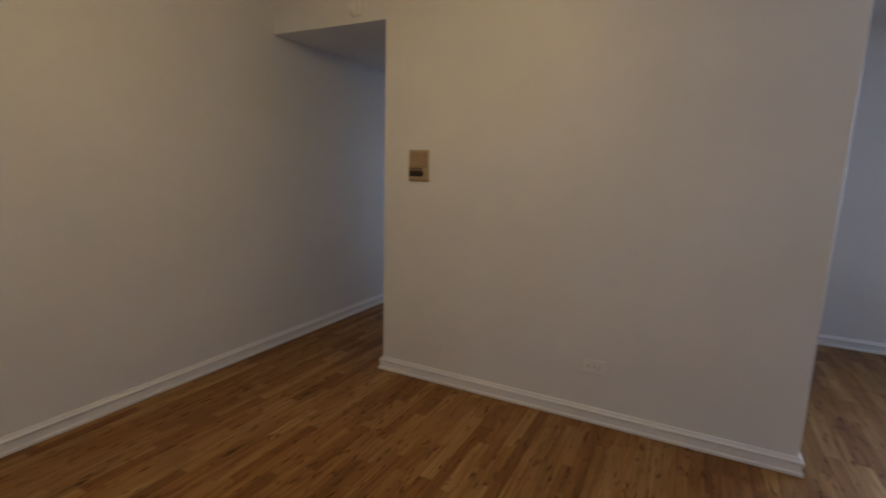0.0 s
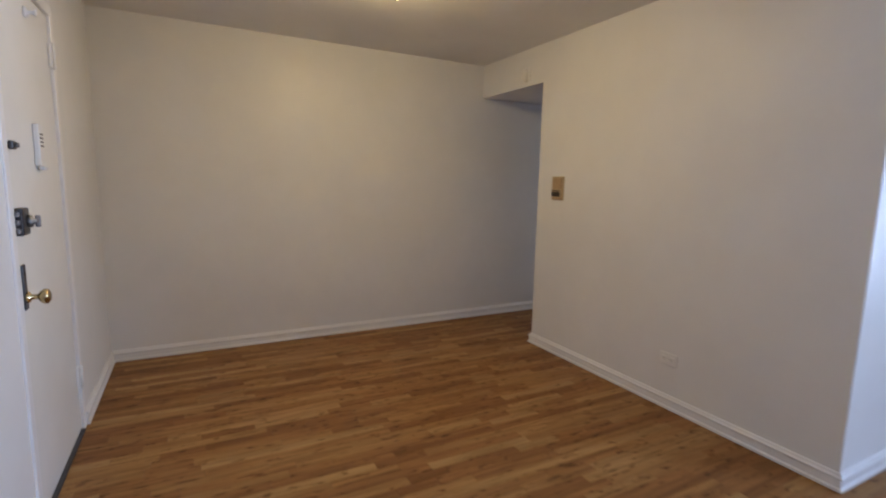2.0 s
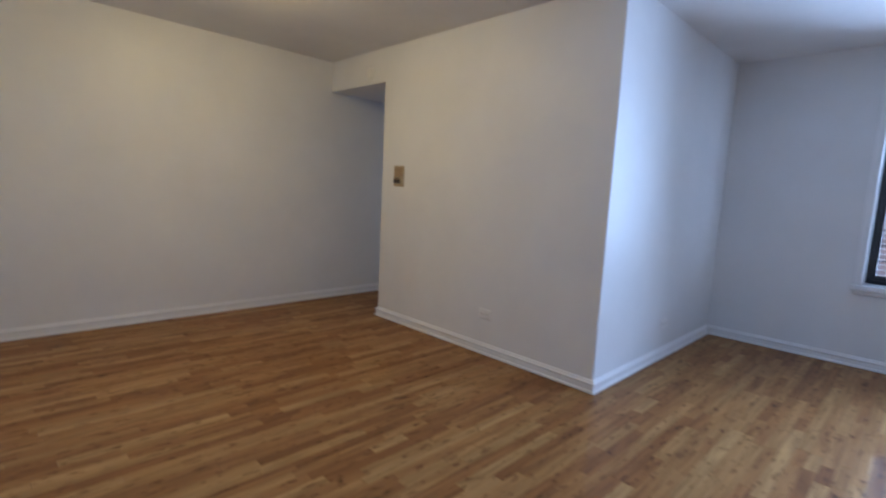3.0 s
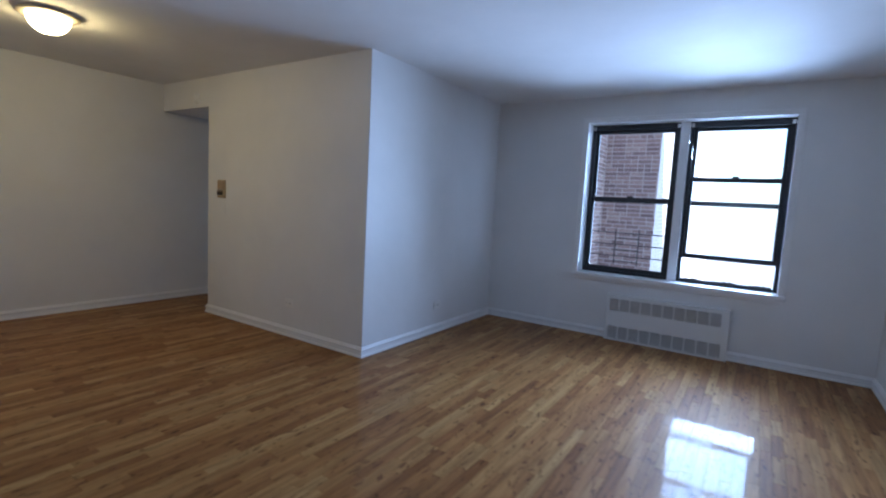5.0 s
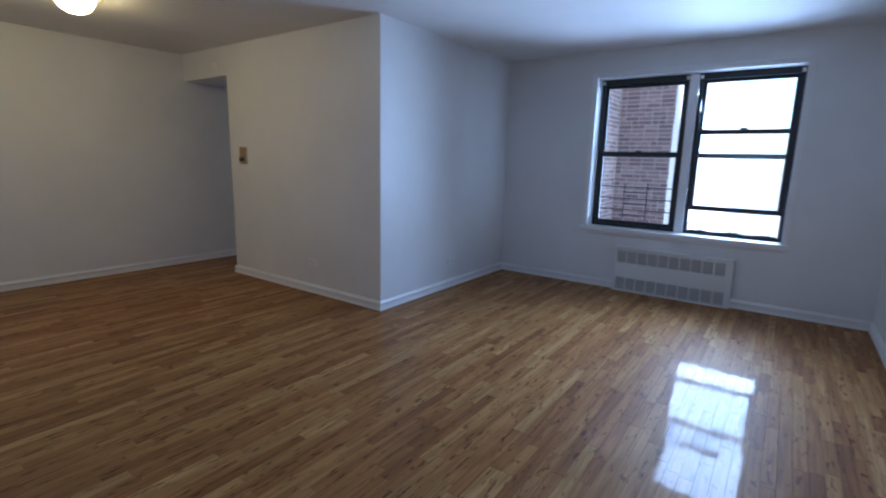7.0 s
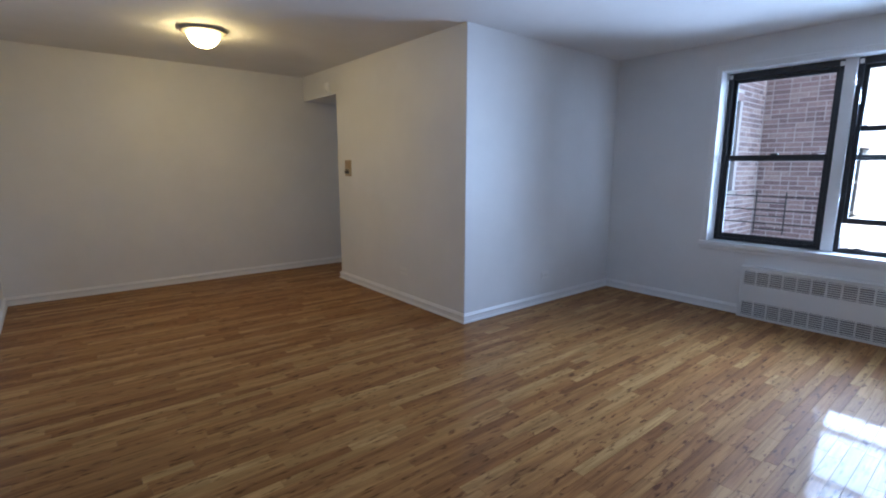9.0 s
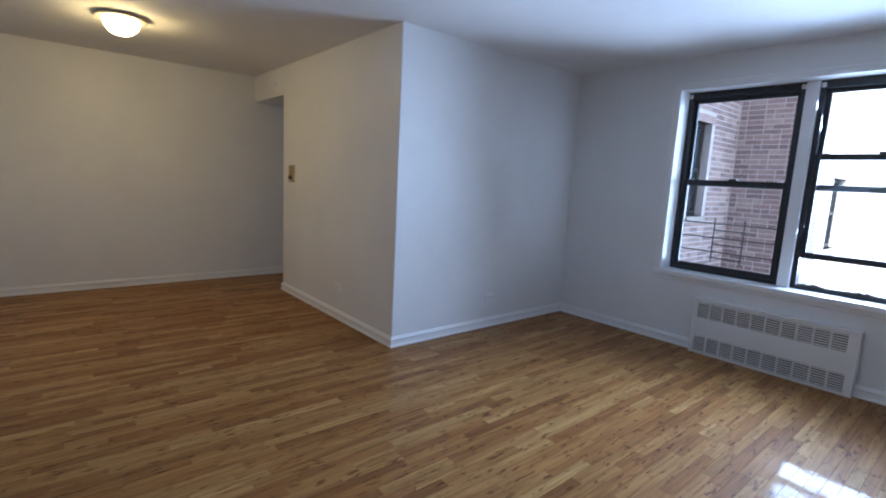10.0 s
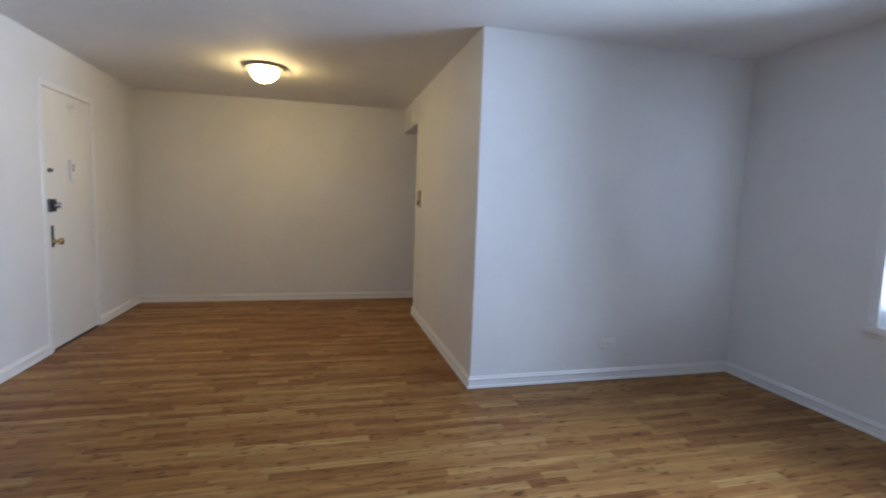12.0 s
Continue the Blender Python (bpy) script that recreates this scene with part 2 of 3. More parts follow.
BEIGE = noisy("beige_plastic", (0.42, 0.33, 0.20), (0.47, 0.37, 0.23), 35, 0.45, 0.0, 0.03)
TAN = noisy("tan_metal", (0.34, 0.235, 0.13), (0.40, 0.285, 0.165), 35, 0.4, 0.0, 0.03)
BROWN = noisy("dark_brown_plastic", (0.030, 0.020, 0.014), (0.05, 0.034, 0.024), 50, 0.35, 0.0, 0.03)
# dark grey that paints in the shade behind the convector louvres
LOUVRE_SHADE = noisy("louvre_recess_shade", (0.05, 0.05, 0.054), (0.08, 0.08, 0.083), 12, 0.8)
ASPHALT = noisy("pavement_grey", (0.20, 0.195, 0.185), (0.30, 0.29, 0.275), 4, 0.9)
STONE = noisy("limestone_sill", (0.42, 0.40, 0.37), (0.52, 0.50, 0.46), 14, 0.8)
SUBFLOOR = noisy("subfloor_gap", (0.035, 0.018, 0.010), (0.055, 0.030, 0.016), 30, 0.8)
FOAM = noisy('dark_foam', (0.05, 0.045, 0.04), (0.11, 0.095, 0.08), 120, 0.9, 0.0, 0.5)
DARKGLASS = mat("dark_window_glass", 0.06, 0, (0.03, 0.04, 0.05))[0]


def glass():
    m = bpy.data.materials.new("clear_pane")
    m.use_nodes = True
    nt = m.node_tree
    nt.nodes.clear()
    tr = nt.nodes.new("ShaderNodeBsdfTransparent")
    tr.inputs["Color"].default_value = (0.93, 0.95, 0.95, 1)
    gl = nt.nodes.new("ShaderNodeBsdfGlossy")
    gl.inputs["Roughness"].default_value = 0.02
    fs = nt.nodes.new("ShaderNodeFresnel")
    fs.inputs["IOR"].default_value = 1.45
    mx = nt.nodes.new("ShaderNodeMixShader")
    out = nt.nodes.new("ShaderNodeOutputMaterial")
    nt.links.new(fs.outputs["Fac"], mx.inputs["Fac"])
    nt.links.new(tr.outputs["BSDF"], mx.inputs[1])
    nt.links.new(gl.outputs["BSDF"], mx.inputs[2])
    nt.links.new(mx.outputs["Shader"], out.inputs["Surface"])
    return m


GLASS = glass()


def lit_glass():
    m, nt, b = mat("lit_frosted_glass", 0.3, 0, (0.9, 0.85, 0.75))
    b.inputs["Emission Color"].default_value = (1.0, 0.71, 0.27, 1)
    b.inputs["Emission Strength"].default_value = 13.0
    return m


LITGLASS = lit_glass()


# ---- mesh helpers ----
def link(name, bm, material, parent=None, label="", smooth=False):
    me = bpy.data.meshes.new(name)
    bmesh.ops.recalc_face_normals(bm, faces=bm.faces[:])
    bm.to_mesh(me)
    bm.free()
    me.materials.append(material)
    if smooth:
        for p in me.polygons:
            p.use_smooth = True
    ob = new(name, me)
    if parent is not None:
        ob.parent = parent
    if label:
        ob["label"] = label
    return ob


def part(name, bm, material, parent, label="", smooth=False):
    return link(name, bm, material, parent, label, smooth)


def box(bm, x0, x1, y0, y1, z0, z1, bevel=0.0, segs=1):
    vs = [bm.verts.new(p) for p in itertools.product((x0, x1), (y0, y1), (z0, z1))]
    fs = [bm.faces.new([vs[i] for i in q]) for q in
          ((0, 1, 3, 2), (4, 6, 7, 5), (0, 4, 5, 1), (2, 3, 7, 6), (0, 2, 6, 4), (1, 5, 7, 3))]
    if bevel:
        es = list({e for f in fs for e in f.edges})
        bmesh.ops.bevel(bm, geom=es, offset=bevel, segments=segs, affect="EDGES", profile=0.5)
    return bm


def one_box(*a, **k):
    return box(bmesh.new(), *a, **k)


def lathe(profile, centre, axis="Z", steps=32):
    """Turns (radius, height) pairs round an axis through centre."""
    bm = bmesh.new()
    rings = []
    for r, h in profile:
        ring = []
        for i in range(steps):
            a = 2 * math.pi * i / steps
            u, v = r * math.cos(a), r * math.sin(a)
            p = {"Z": (u, v, h), "Y": (u, h, v), "X": (h, u, v)}[axis]
            ring.append(bm.verts.new(Vector(p) + Vector(centre)))
        rings.append(ring)
    for a, b in zip(rings, rings[1:]):
        for i in range(steps):
            j = (i + 1) % steps
            bm.faces.new((a[i], a[j], b[j], b[i]))
    for ring in (rings[0], rings[-1]):
        bm.faces.new(ring)
    bmesh.ops.remove_doubles(bm, verts=bm.verts[:], dist=1e-5)
    return bm


def sweep(bm, pts, profile):
    """Runs a (depth, height) profile along a floor line, room on its left, with mitred corners."""
    def left(a, b):
        d = (Vector(b) - Vector(a)).normalized()
        return Vector((-d.y, d.x))
    rows = []
    for i, p in enumerate(pts):
        if i == 0:
            o = left(p, pts[1])
        elif i == len(pts) - 1:
            o = left(pts[i - 1], p)
        else:
            a, b = left(pts[i - 1], p), left(p, pts[i + 1])
            o = (a + b) / (1 + a.dot(b))
        rows.append([bm.verts.new((p[0] + o.x * d, p[1] + o.y * d, z)) for d, z in profile])
    for a, b in zip(rows, rows[1:]):
        for i in range(len(profile) - 1):
            bm.faces.new((a[i], b[i], b[i + 1], a[i + 1]))
    for r in (rows[0], rows[-1]):
        bm.faces.new(r)
    return bm


def structure(name, bm, material, label, category, smooth=False):
    return tagged(link(name, bm, material, None, "", smooth), label, category, "", "structure")


def thing(name, at, label, category, group="", kind=""):
    ob = new(name)
    ob.empty_display_size = 0.05
    ob.matrix_world = Matrix.Identity(4)
    return tagged(ob, label, category, group, kind)


# ---- walls, ceiling ----
T = 0.12
def prism(pts, z0, z1):
    bm = bmesh.new()
    lo = [bm.verts.new((x, y, z0)) for x, y in pts]
    up = [bm.verts.new((x, y, z1)) for x, y in pts]
    bm.faces.new(lo)
    bm.faces.new(up)
    for i in range(len(pts)):
        j = (i + 1) % len(pts)
        bm.faces.new((lo[i], lo[j], up[j], up[i]))
    return bm


C = 0.006
structure("wall_entry", prism([(HALL_X, 0), (-C, 0), (-C * 0.3, C * 0.3), (0, C), (0, T), (HALL_X, T)], 0, H), WALL,
          "off-white painted partition wall between entry and hall", "wall")
structure("wall_partition", one_box(-T, 0, T, WIN_Y, 0, H), WALL,
          "off-white painted partition wall of the living room", "wall")
bm = bmesh.new()
box(bm, HALL_X, HALL_X + T, T, 2.0, 0, H)
box(bm, HALL_X, HALL_X + T, 2.8, 4.0, 0, H)
box(bm, HALL_X, HALL_X + T, 2.0, 2.8, 2.05, H)
structure("wall_hall", bm, WALL, "off-white painted hall wall with a side doorway", "wall")
structure("wall_back", one_box(BACK_X - T, BACK_X, DOOR_Y - T, 4.1, 0, H), WALL,
          "plain off-white painted wall at the end of the entry", "wall")
structure("wall_hall_end", one_box(BACK_X, HALL_X + T, 4.0, 4.1, 0, H), WALL, "off-white painted end wall of the hall", "wall")
structure("hall_soffit", one_box(BACK_X, HALL_X, 0.0, 4.0, HALL_H, H), WALL,
          "lowered painted soffit over the hall opening", "soffit")
DX0, DX1, DH = -2.055, -1.265, 2.077
bm = bmesh.new()
box(bm, BACK_X, DX0 - 0.05, DOOR_Y - T, DOOR_Y, 0, H)
box(bm, DX1 + 0.05, ALC_X, DOOR_Y - T, DOOR_Y, 0, H)
box(bm, DX0 - 0.05, DX1 + 0.05, DOOR_Y - T, DOOR_Y, DH + 0.05, H)
structure("wall_door", bm, WALL, "off-white painted wall with the entry door", "wall")
structure("wall_alcove", one_box(ALC_X - T, ALC_X, REAR_Y, DOOR_Y - T, 0, H), WALL, "off-white painted living room side wall", "wall")
structure("wall_rear", one_box(-T, RIGHT_X + T, REAR_Y - T, REAR_Y, 0, H), WALL, "off-white painted rear wall", "wall")
structure("wall_right", one_box(RIGHT_X, RIGHT_X + T, REAR_Y, WIN_Y, 0, H), WALL, "long off-white painted living room wall", "wall")
WX0, WX1, WZ0, WZ1 = 1.005, 2.817, 0.607, 2.211
OUT_Y = 2.50
bm = bmesh.new()
box(bm, -T, WX0, WIN_Y, OUT_Y, 0, H)
box(bm, WX1, RIGHT_X + T, WIN_Y, OUT_Y, 0, H)
box(bm, WX0, WX1, WIN_Y, OUT_Y, 0, WZ0)
box(bm, WX0, WX1, WIN_Y, OUT_Y, WZ1, H)
structure("wall_window", bm, WALL, "off-white painted outer wall with a deep window opening", "wall")
structure("ceiling", one_box(BACK_X - T, RIGHT_X + T, REAR_Y - T, OUT_Y, H, H + 0.15), CEIL,
          "plain matt white plaster ceiling", "ceiling")
structure("ceiling_hall", one_box(BACK_X - T, HALL_X + T, OUT_Y, 4.1, H, H + 0.15), CEIL, "plain white hall ceiling", "ceiling")

# baseboards with a stepped, rounded cap
BASE = [(0, 0.003), (0.022, 0.003), (0.022, 0.016), (0.015, 0.022), (0.014, 0.054), (0.019, 0.059), (0.020, 0.067),
        (0.012, 0.074), (0.008, 0.084), (0, 0.086)]
runs = [
    [(DX1 + 0.05, DOOR_Y), (ALC_X, DOOR_Y), (ALC_X, REAR_Y), (RIGHT_X, REAR_Y), (RIGHT_X, WIN_Y), (2.465, WIN_Y)],
    [(1.38, WIN_Y), (0, WIN_Y), (0, 0), (HALL_X, 0), (HALL_X, 2.0)],
    [(HALL_X, 2.8), (HALL_X, 4.0), (BACK_X, 4.0), (BACK_X, DOOR_Y), (DX0 - 0.05, DOOR_Y)],
]
for run in runs:
    structure("baseboard", sweep(bmesh.new(), run, BASE), TRIM, "white glossy painted wooden baseboard with moulded cap", "baseboard")

# ---- entry door ----
door = thing("door_1", None, "closed cream-white painted steel entry door with several locks", "door", "", "structure")
FY = DOOR_Y + 0.008
bm = bmesh.new()
box(bm, DX0 - 0.05, DX0, DOOR_Y - T, FY, 0, DH + 0.05, bevel=0.003)
box(bm, DX1, DX1 + 0.05, DOOR_Y - T, FY, 0, DH + 0.05, bevel=0.003)
box(bm, DX0, DX1, DOOR_Y - T, FY, DH, DH + 0.05, bevel=0.003)
part("door_frame", bm, TRIM, door, "white painted steel door frame")
SY = DOOR_Y - 0.006
part("door_leaf", one_box(DX0 + 0.004, DX1 - 0.004, SY - 0.045, SY, 0.012, DH - 0.005, bevel=0.003), DOORPAINT, door)
part("threshold", one_box(DX0, DX1, DOOR_Y - T, DOOR_Y + 0.012, 0.0, 0.010, bevel=0.004), DARKSTEEL, door, "dark worn metal threshold")
for hz in (0.295, 1.895):
    bm = one_box(DX0 - 0.022, DX0 + 0.030, SY, SY + 0.012, hz - 0.055, hz + 0.055, bevel=0.002)
    h = part("hinge", bm, TRIM, door, "paint-covered butt hinge")
    part("hinge_pin", lathe([(0.0, -0.062), (0.008, -0.060), (0.009, 0.060), (0.0, 0.064)], (DX0 + 0.002, SY + 0.018, hz), "Z", 12), DOORPAINT, h, "", True)
LX = DX1 - 0.075
esc = part("escutcheon", one_box(LX - 0.02, LX + 0.02, SY, SY + 0.006, 0.832, 1.005, bevel=0.003), DARKSTEEL, door, "narrow dark metal escutcheon plate")
part("keyhole", one_box(LX - 0.004, LX + 0.004, SY + 0.004, SY + 0.008, 0.955, 0.98), BROWN, esc)
part("door_knob", lathe([(0.0, 0.0), (0.022, 0.002), (0.020, 0.010), (0.010, 0.016), (0.010, 0.034), (0.022, 0.042),
                         (0.029, 0.052), (0.028, 0.064), (0.018, 0.071), (0.0, 0.073)], (LX, SY + 0.005, 0.880), "Y", 24),
     BRASS, door, "worn brass round door knob", True)
lock = part("rim_lock", one_box(LX - 0.03, LX + 0.055, SY, SY + 0.03, 1.115, 1.215, bevel=0.006, segs=2), DARKSTEEL, door, "grey metal rim deadbolt lock")
part("thumb_turn", lathe([(0.0, 0.0), (0.024, 0.0), (0.022, 0.012), (0.011, 0.014), (0.010, 0.026), (0.0, 0.027)], (LX - 0.01, SY + 0.03, 1.165), "Y", 20), STEEL, lock, "", True)
part("turn_lever", one_box(LX - 0.016, LX - 0.004, SY + 0.05, SY + 0.066, 1.143, 1.187, bevel=0.003), STEEL, lock)
for kz in (1.135, 1.165, 1.195):
    part("strike_loop", one_box(LX + 0.057, LX + 0.083, SY, SY + 0.024, kz - 0.009, kz + 0.009, bevel=0.003), STEEL, lock)
chain = part("chain_slide", one_box(LX - 0.022, LX + 0.026, SY, SY + 0.016, 1.425, 1.455, bevel=0.004), DARKSTEEL, door, "small dark metal door bolt")
part("bolt_knob", lathe([(0.0, 0.0), (0.009, 0.0), (0.009, 0.012), (0.0, 0.013)], (LX, SY + 0.015, 1.44), "Y", 14), STEEL, chain, "", True)
VX = -1.675
viewer = part("door_viewer", one_box(VX - 0.035, VX + 0.035, SY, SY + 0.022, 1.372, 1.545, bevel=0.006, segs=2), PLASTIC, door, "white door viewer and chime unit")
for k in range(4):
    part("grille_slot", one_box(VX - 0.022, VX + 0.022, SY + 0.021, SY + 0.0235, 1.452 + 0.016 * k, 1.459 + 0.016 * k), BROWN, viewer)
part("viewer_lever", one_box(VX - 0.045, VX + 0.020, SY + 0.008, SY + 0.030, 1.357, 1.371, bevel=0.004), PLASTIC, viewer)
part("coat_hook", lathe([(0.0, 0.0), (0.024, 0.0), (0.022, 0.010), (0.008, 0.014), (0.008, 0.030), (0.016, 0.038), (0.0, 0.046)], (VX - 0.010, SY, 1.988), "Y", 18),
     PLASTIC, door, "white painted round hook", True)

# ---- window ----
REC = WIN_Y + 0.160          # plane of the sash frames
MUL0, MUL1 = 1.885, 1.965


def ring(bm, x0, x1, z0, z1, y0, y1, left, right, bottom, top, bevel=0.003):
    box(bm, x0, x0 + left, y0, y1, z0, z1, bevel)
    box(bm, x1 - right, x1, y0, y1, z0, z1, bevel)
    box(bm, x0 + left, x1 - right, y0, y1, z0, z0 + bottom, bevel)
    box(bm, x0 + left, x1 - right, y0, y1, z1 - top, z1, bevel)


surround = thing("window_surround", None, "white painted window stool, jambs and centre mullion", "window trim", "", "structure")
part("window_stool", one_box(WX0 - 0.03, WX1 + 0.03, WIN_Y - 0.032, REC + 0.09, WZ0 - 0.002, WZ0 + 0.040, bevel=0.006, segs=2), TRIM, surround)
part("apron", one_box(WX0 - 0.01, WX1 + 0.01, WIN_Y - 0.012, WIN_Y, WZ0 - 0.035, WZ0 - 0.002, bevel=0.004), TRIM, surround)
part("jamb", one_box(WX0, WX0 + 0.033, WIN_Y - 0.004, REC + 0.08, WZ0 + 0.040, WZ1, bevel=0.003), TRIM, surround)
part("jamb", one_box(WX1 - 0.030, WX1, WIN_Y - 0.004, REC + 0.08, WZ0 + 0.040, WZ1, bevel=0.003), TRIM, surround)
part("head", one_box(WX0 + 0.033, WX1 - 0.030, WIN_Y - 0.004, REC + 0.08, WZ1 - 0.030, WZ1, bevel=0.003), TRIM, surround)
part("mullion", one_box(MUL0, MUL1, REC - 0.03, REC + 0.08, WZ0 + 0.040, WZ1 - 0.030, bevel=0.004), TRIM, surround)
bm = bmesh.new()
box(bm, WX0 - 0.022, WX0, WIN_Y - 0.007, WIN_Y, WZ0 + 0.040, WZ1 + 0.022, 0.003)
box(bm, WX1, WX1 + 0.022, WIN_Y - 0.007, WIN_Y, WZ0 + 0.040, WZ1 + 0.022, 0.003)
box(bm, WX0, WX1, WIN_Y - 0.007, WIN_Y, WZ1, WZ1 + 0.022, 0.003)
part("casing_bead", bm, TRIM, surround)


def sash(parent, x0, x1, z0, z1, y, bottom, top, name):
    bm = bmesh.new()
    ring(bm, x0, x1, z0, z1, y, y + 0.026, 0.036, 0.036, bottom, top)
    s = part(name, bm, BRONZE, parent)
    p = part("pane", one_box(x0 + 0.030, x1 - 0.030, y + 0.011, y + 0.015, z0 + bottom - 0.006, z1 - top + 0.006), GLASS, s, "clear window glass")
    p.visible_shadow = False
    return s


def hung_window(name, x0, x1, raised, label):
    w = thing(name, None, label, "window", "double-hung windows", "structure")
    z0, z1 = WZ0 + 0.040, WZ1 - 0.030
    bm = bmesh.new()
    ring(bm, x0, x1, z0, z1, REC, REC + 0.085, 0.034, 0.034, 0.030, 0.055)
    part("window_frame", bm, BRONZE, w)
    mid = 1.419
    a, b = x0 + 0.028, x1 - 0.028
    up = sash(w, a, b, mid - 0.028, z1 - 0.047, REC + 0.050, 0.045, 0.038, "upper_sash")
    lo = sash(w, a, b, z0 + 0.022 + raised, mid + 0.024 + raised, REC + 0.016, 0.046, 0.042, "lower_sash")
    cx = (a + b) / 2
    part("sash_lock", one_box(cx - 0.03, cx + 0.03, REC + 0.006, REC + 0.04, mid + 0.024 + raised, mid + 0.040 + raised, bevel=0.005), BRONZE, lo)
    for sx in (a + 0.06, b - 0.06):
        part("tilt_latch", one_box(sx - 0.02, sx + 0.02, REC + 0.010, REC + 0.036, mid + 0.024 + raised, mid + 0.032 + raised, bevel=0.003), PLASTIC, lo)
    for sx in (x0 + 0.02, x1 - 0.02):
        part("frame_clip", one_box(sx - 0.014, sx + 0.014, REC - 0.012, REC, z1 - 0.05, z1 - 0.015, bevel=0.003), PLASTIC, w)
    return w


hung_window("window_1", WX0 + 0.033, MUL0, 0.0, "closed double-hung window with dark bronze aluminium sashes")
hung_window("window_2", MUL1, WX1 - 0.030, 0.215, "double-hung dark bronze window with its lower sash raised")

guard = thing("window_guard", None, "black iron child guard outside the closed window", "window guard")
GY = OUT_Y - 0.04


def rod(bm, p, q, r):
    p, q = Vector(p), Vector(q)
    d = (q - p).normalized()
    u = d.orthogonal().normalized()
    v = d.cross(u)
    rings = []
    for c in (p, q):
        rings.append([bm.verts.new(c + (u * math.cos(a) + v * math.sin(a)) * r) for a in [2 * math.pi * i / 8 for i in range(8)]])
    for i in range(8):
        bm.faces.new((rings[0][i], rings[0][(i + 1) % 8], rings[1][(i + 1) % 8], rings[1][i]))
    bm.faces.new(rings[0])
    bm.faces.new(rings[1])
    return bm


for gz in (0.824, 0.948, 1.072):
    part("guard_rail", rod(bmesh.new(), (WX0, GY, gz), (MUL0 + 0.02, GY, gz), 0.0055), IRON, guard)
for gz in (0.770, 0.890, 1.015):
    part("guard_rail", rod(bmesh.new(), (1.315, GY + 0.012, gz), (1.57, GY + 0.012, gz), 0.0055), IRON, guard)
for gx in (1.326, 1.560):
    part("guard_post", rod(bmesh.new(), (gx, GY + 0.006, 0.73), (gx, GY + 0.006, 1.115), 0.006), IRON, guard)

# crumbling foam strip left along the sill under the raised sash
strip = thing("weather_strip", None, "torn dark foam weather strip on the sill of the raised window", "weather strip")
bm = bmesh.new()
rs = random.Random(3)
nx = 36
cols = []
for i in range(nx + 1):
    fx = 2.01 + (2.745 - 2.01) * i / nx
    hh = 0.006 + 0.011 * max(0.0, math.sin(i * 0.42) * 0.6 + rs.uniform(-0.4, 0.8))
    dd = 0.018 + rs.uniform(0, 0.006)
    zz = WZ0 + 0.0705
    yy = REC + 0.014
    cols.append([bm.verts.new(p) for p in ((fx, yy - dd, zz), (fx, yy - dd * 0.8, zz + hh), (fx, yy + dd * 0.6, zz + hh * 0.9), (fx, yy + dd, zz))])
for a, b in zip(cols, cols[1:]):
    for k in range(4):
        bm.faces.new((a[k], b[k], b[(k + 1) % 4], a[(k + 1) % 4]))
bm.faces.new(cols[0])
bm.faces.new(cols[-1])
part("foam", bm, FOAM, strip)

# ---- convector cover under the window ----
RX0, RX1, RZ1, RY = 1.392, 2.452, 0.452, WIN_Y - 0.065
rad = thing("radiator_cover", None, "white enamelled steel convector cover with two rows of louvres", "radiator")


def cells(n, x0, x1, gap):
    w = (x1 - x0 - gap * (n - 1)) / n
    return [(x0 + i * (w + gap), x0 + i * (w + gap) + w) for i in range(n)]


TOP = (0.305, 0.430, cells(10, RX0 + 0.022, RX1 - 0.054, 0.014))
LOW = (0.024, 0.150, cells(10, RX0 + 0.022, RX1 - 0.040, 0.014))
bm = bmesh.new()
zcuts = [(0.0, LOW[0]), (LOW[1], TOP[0]), (TOP[1], RZ1)]
for a, b in zcuts:
    box(bm, RX0, RX1, RY, RY + 0.004, a, b)
for z0, z1, cs in (TOP, LOW):
    edges = [RX0] + [v for c in cs for v in c] + [RX1]
    for a, b in zip(edges[0::2], edges[1::2]):
        box(bm, a, b, RY, RY + 0.004, z0, z1)
bmesh.ops.remove_doubles(bm, verts=bm.verts[:], dist=1e-5)
part("front_panel", bm, ENAMEL, rad)
bm = bmesh.new()
box(bm, RX0 - 0.012, RX0, RY - 0.006, WIN_Y, 0.0, RZ1 + 0.012, 0.003)
box(bm, RX1, RX1 + 0.012, RY - 0.006, WIN_Y, 0.0, RZ1 + 0.012, 0.003)
box(bm, RX0, RX1, RY - 0.006, WIN_Y, RZ1, RZ1 + 0.012, 0.003)
part("cover_frame", bm, ENAMEL, rad)
# dark sheet in place of the shade inside the cover
part("inner_back", one_box(RX0, RX1, RY + 0.040, RY + 0.045, 0.0, RZ1), LOUVRE_SHADE, rad, "dark sheet painting the shade behind the louvres")
slat_meshes = {}
for z0, z1, cs in (TOP, LOW):
    rows = 7
    step = (z1 - z0) / rows
    for a, b in cs:
        key = round(b - a, 4)
        if key not in slat_meshes:
            bm = bmesh.new()
            box(bm, 0, b - a, 0.001, 0.012, -0.0042, 0.0042)
            for v in bm.verts:
                v.co.z += (0.006 - v.co.y) * 0.5
            me = bpy.data.meshes.new("slat")
            bm.to_mesh(me)
            bm.free()
            me.materials.append(ENAMEL)
            slat_meshes[key] = me
        for k in range(rows):
            s = new("slat", slat_meshes[key])
            s.parent = rad
            s.location = (a, RY, z0 + (k + 0.5) * step)

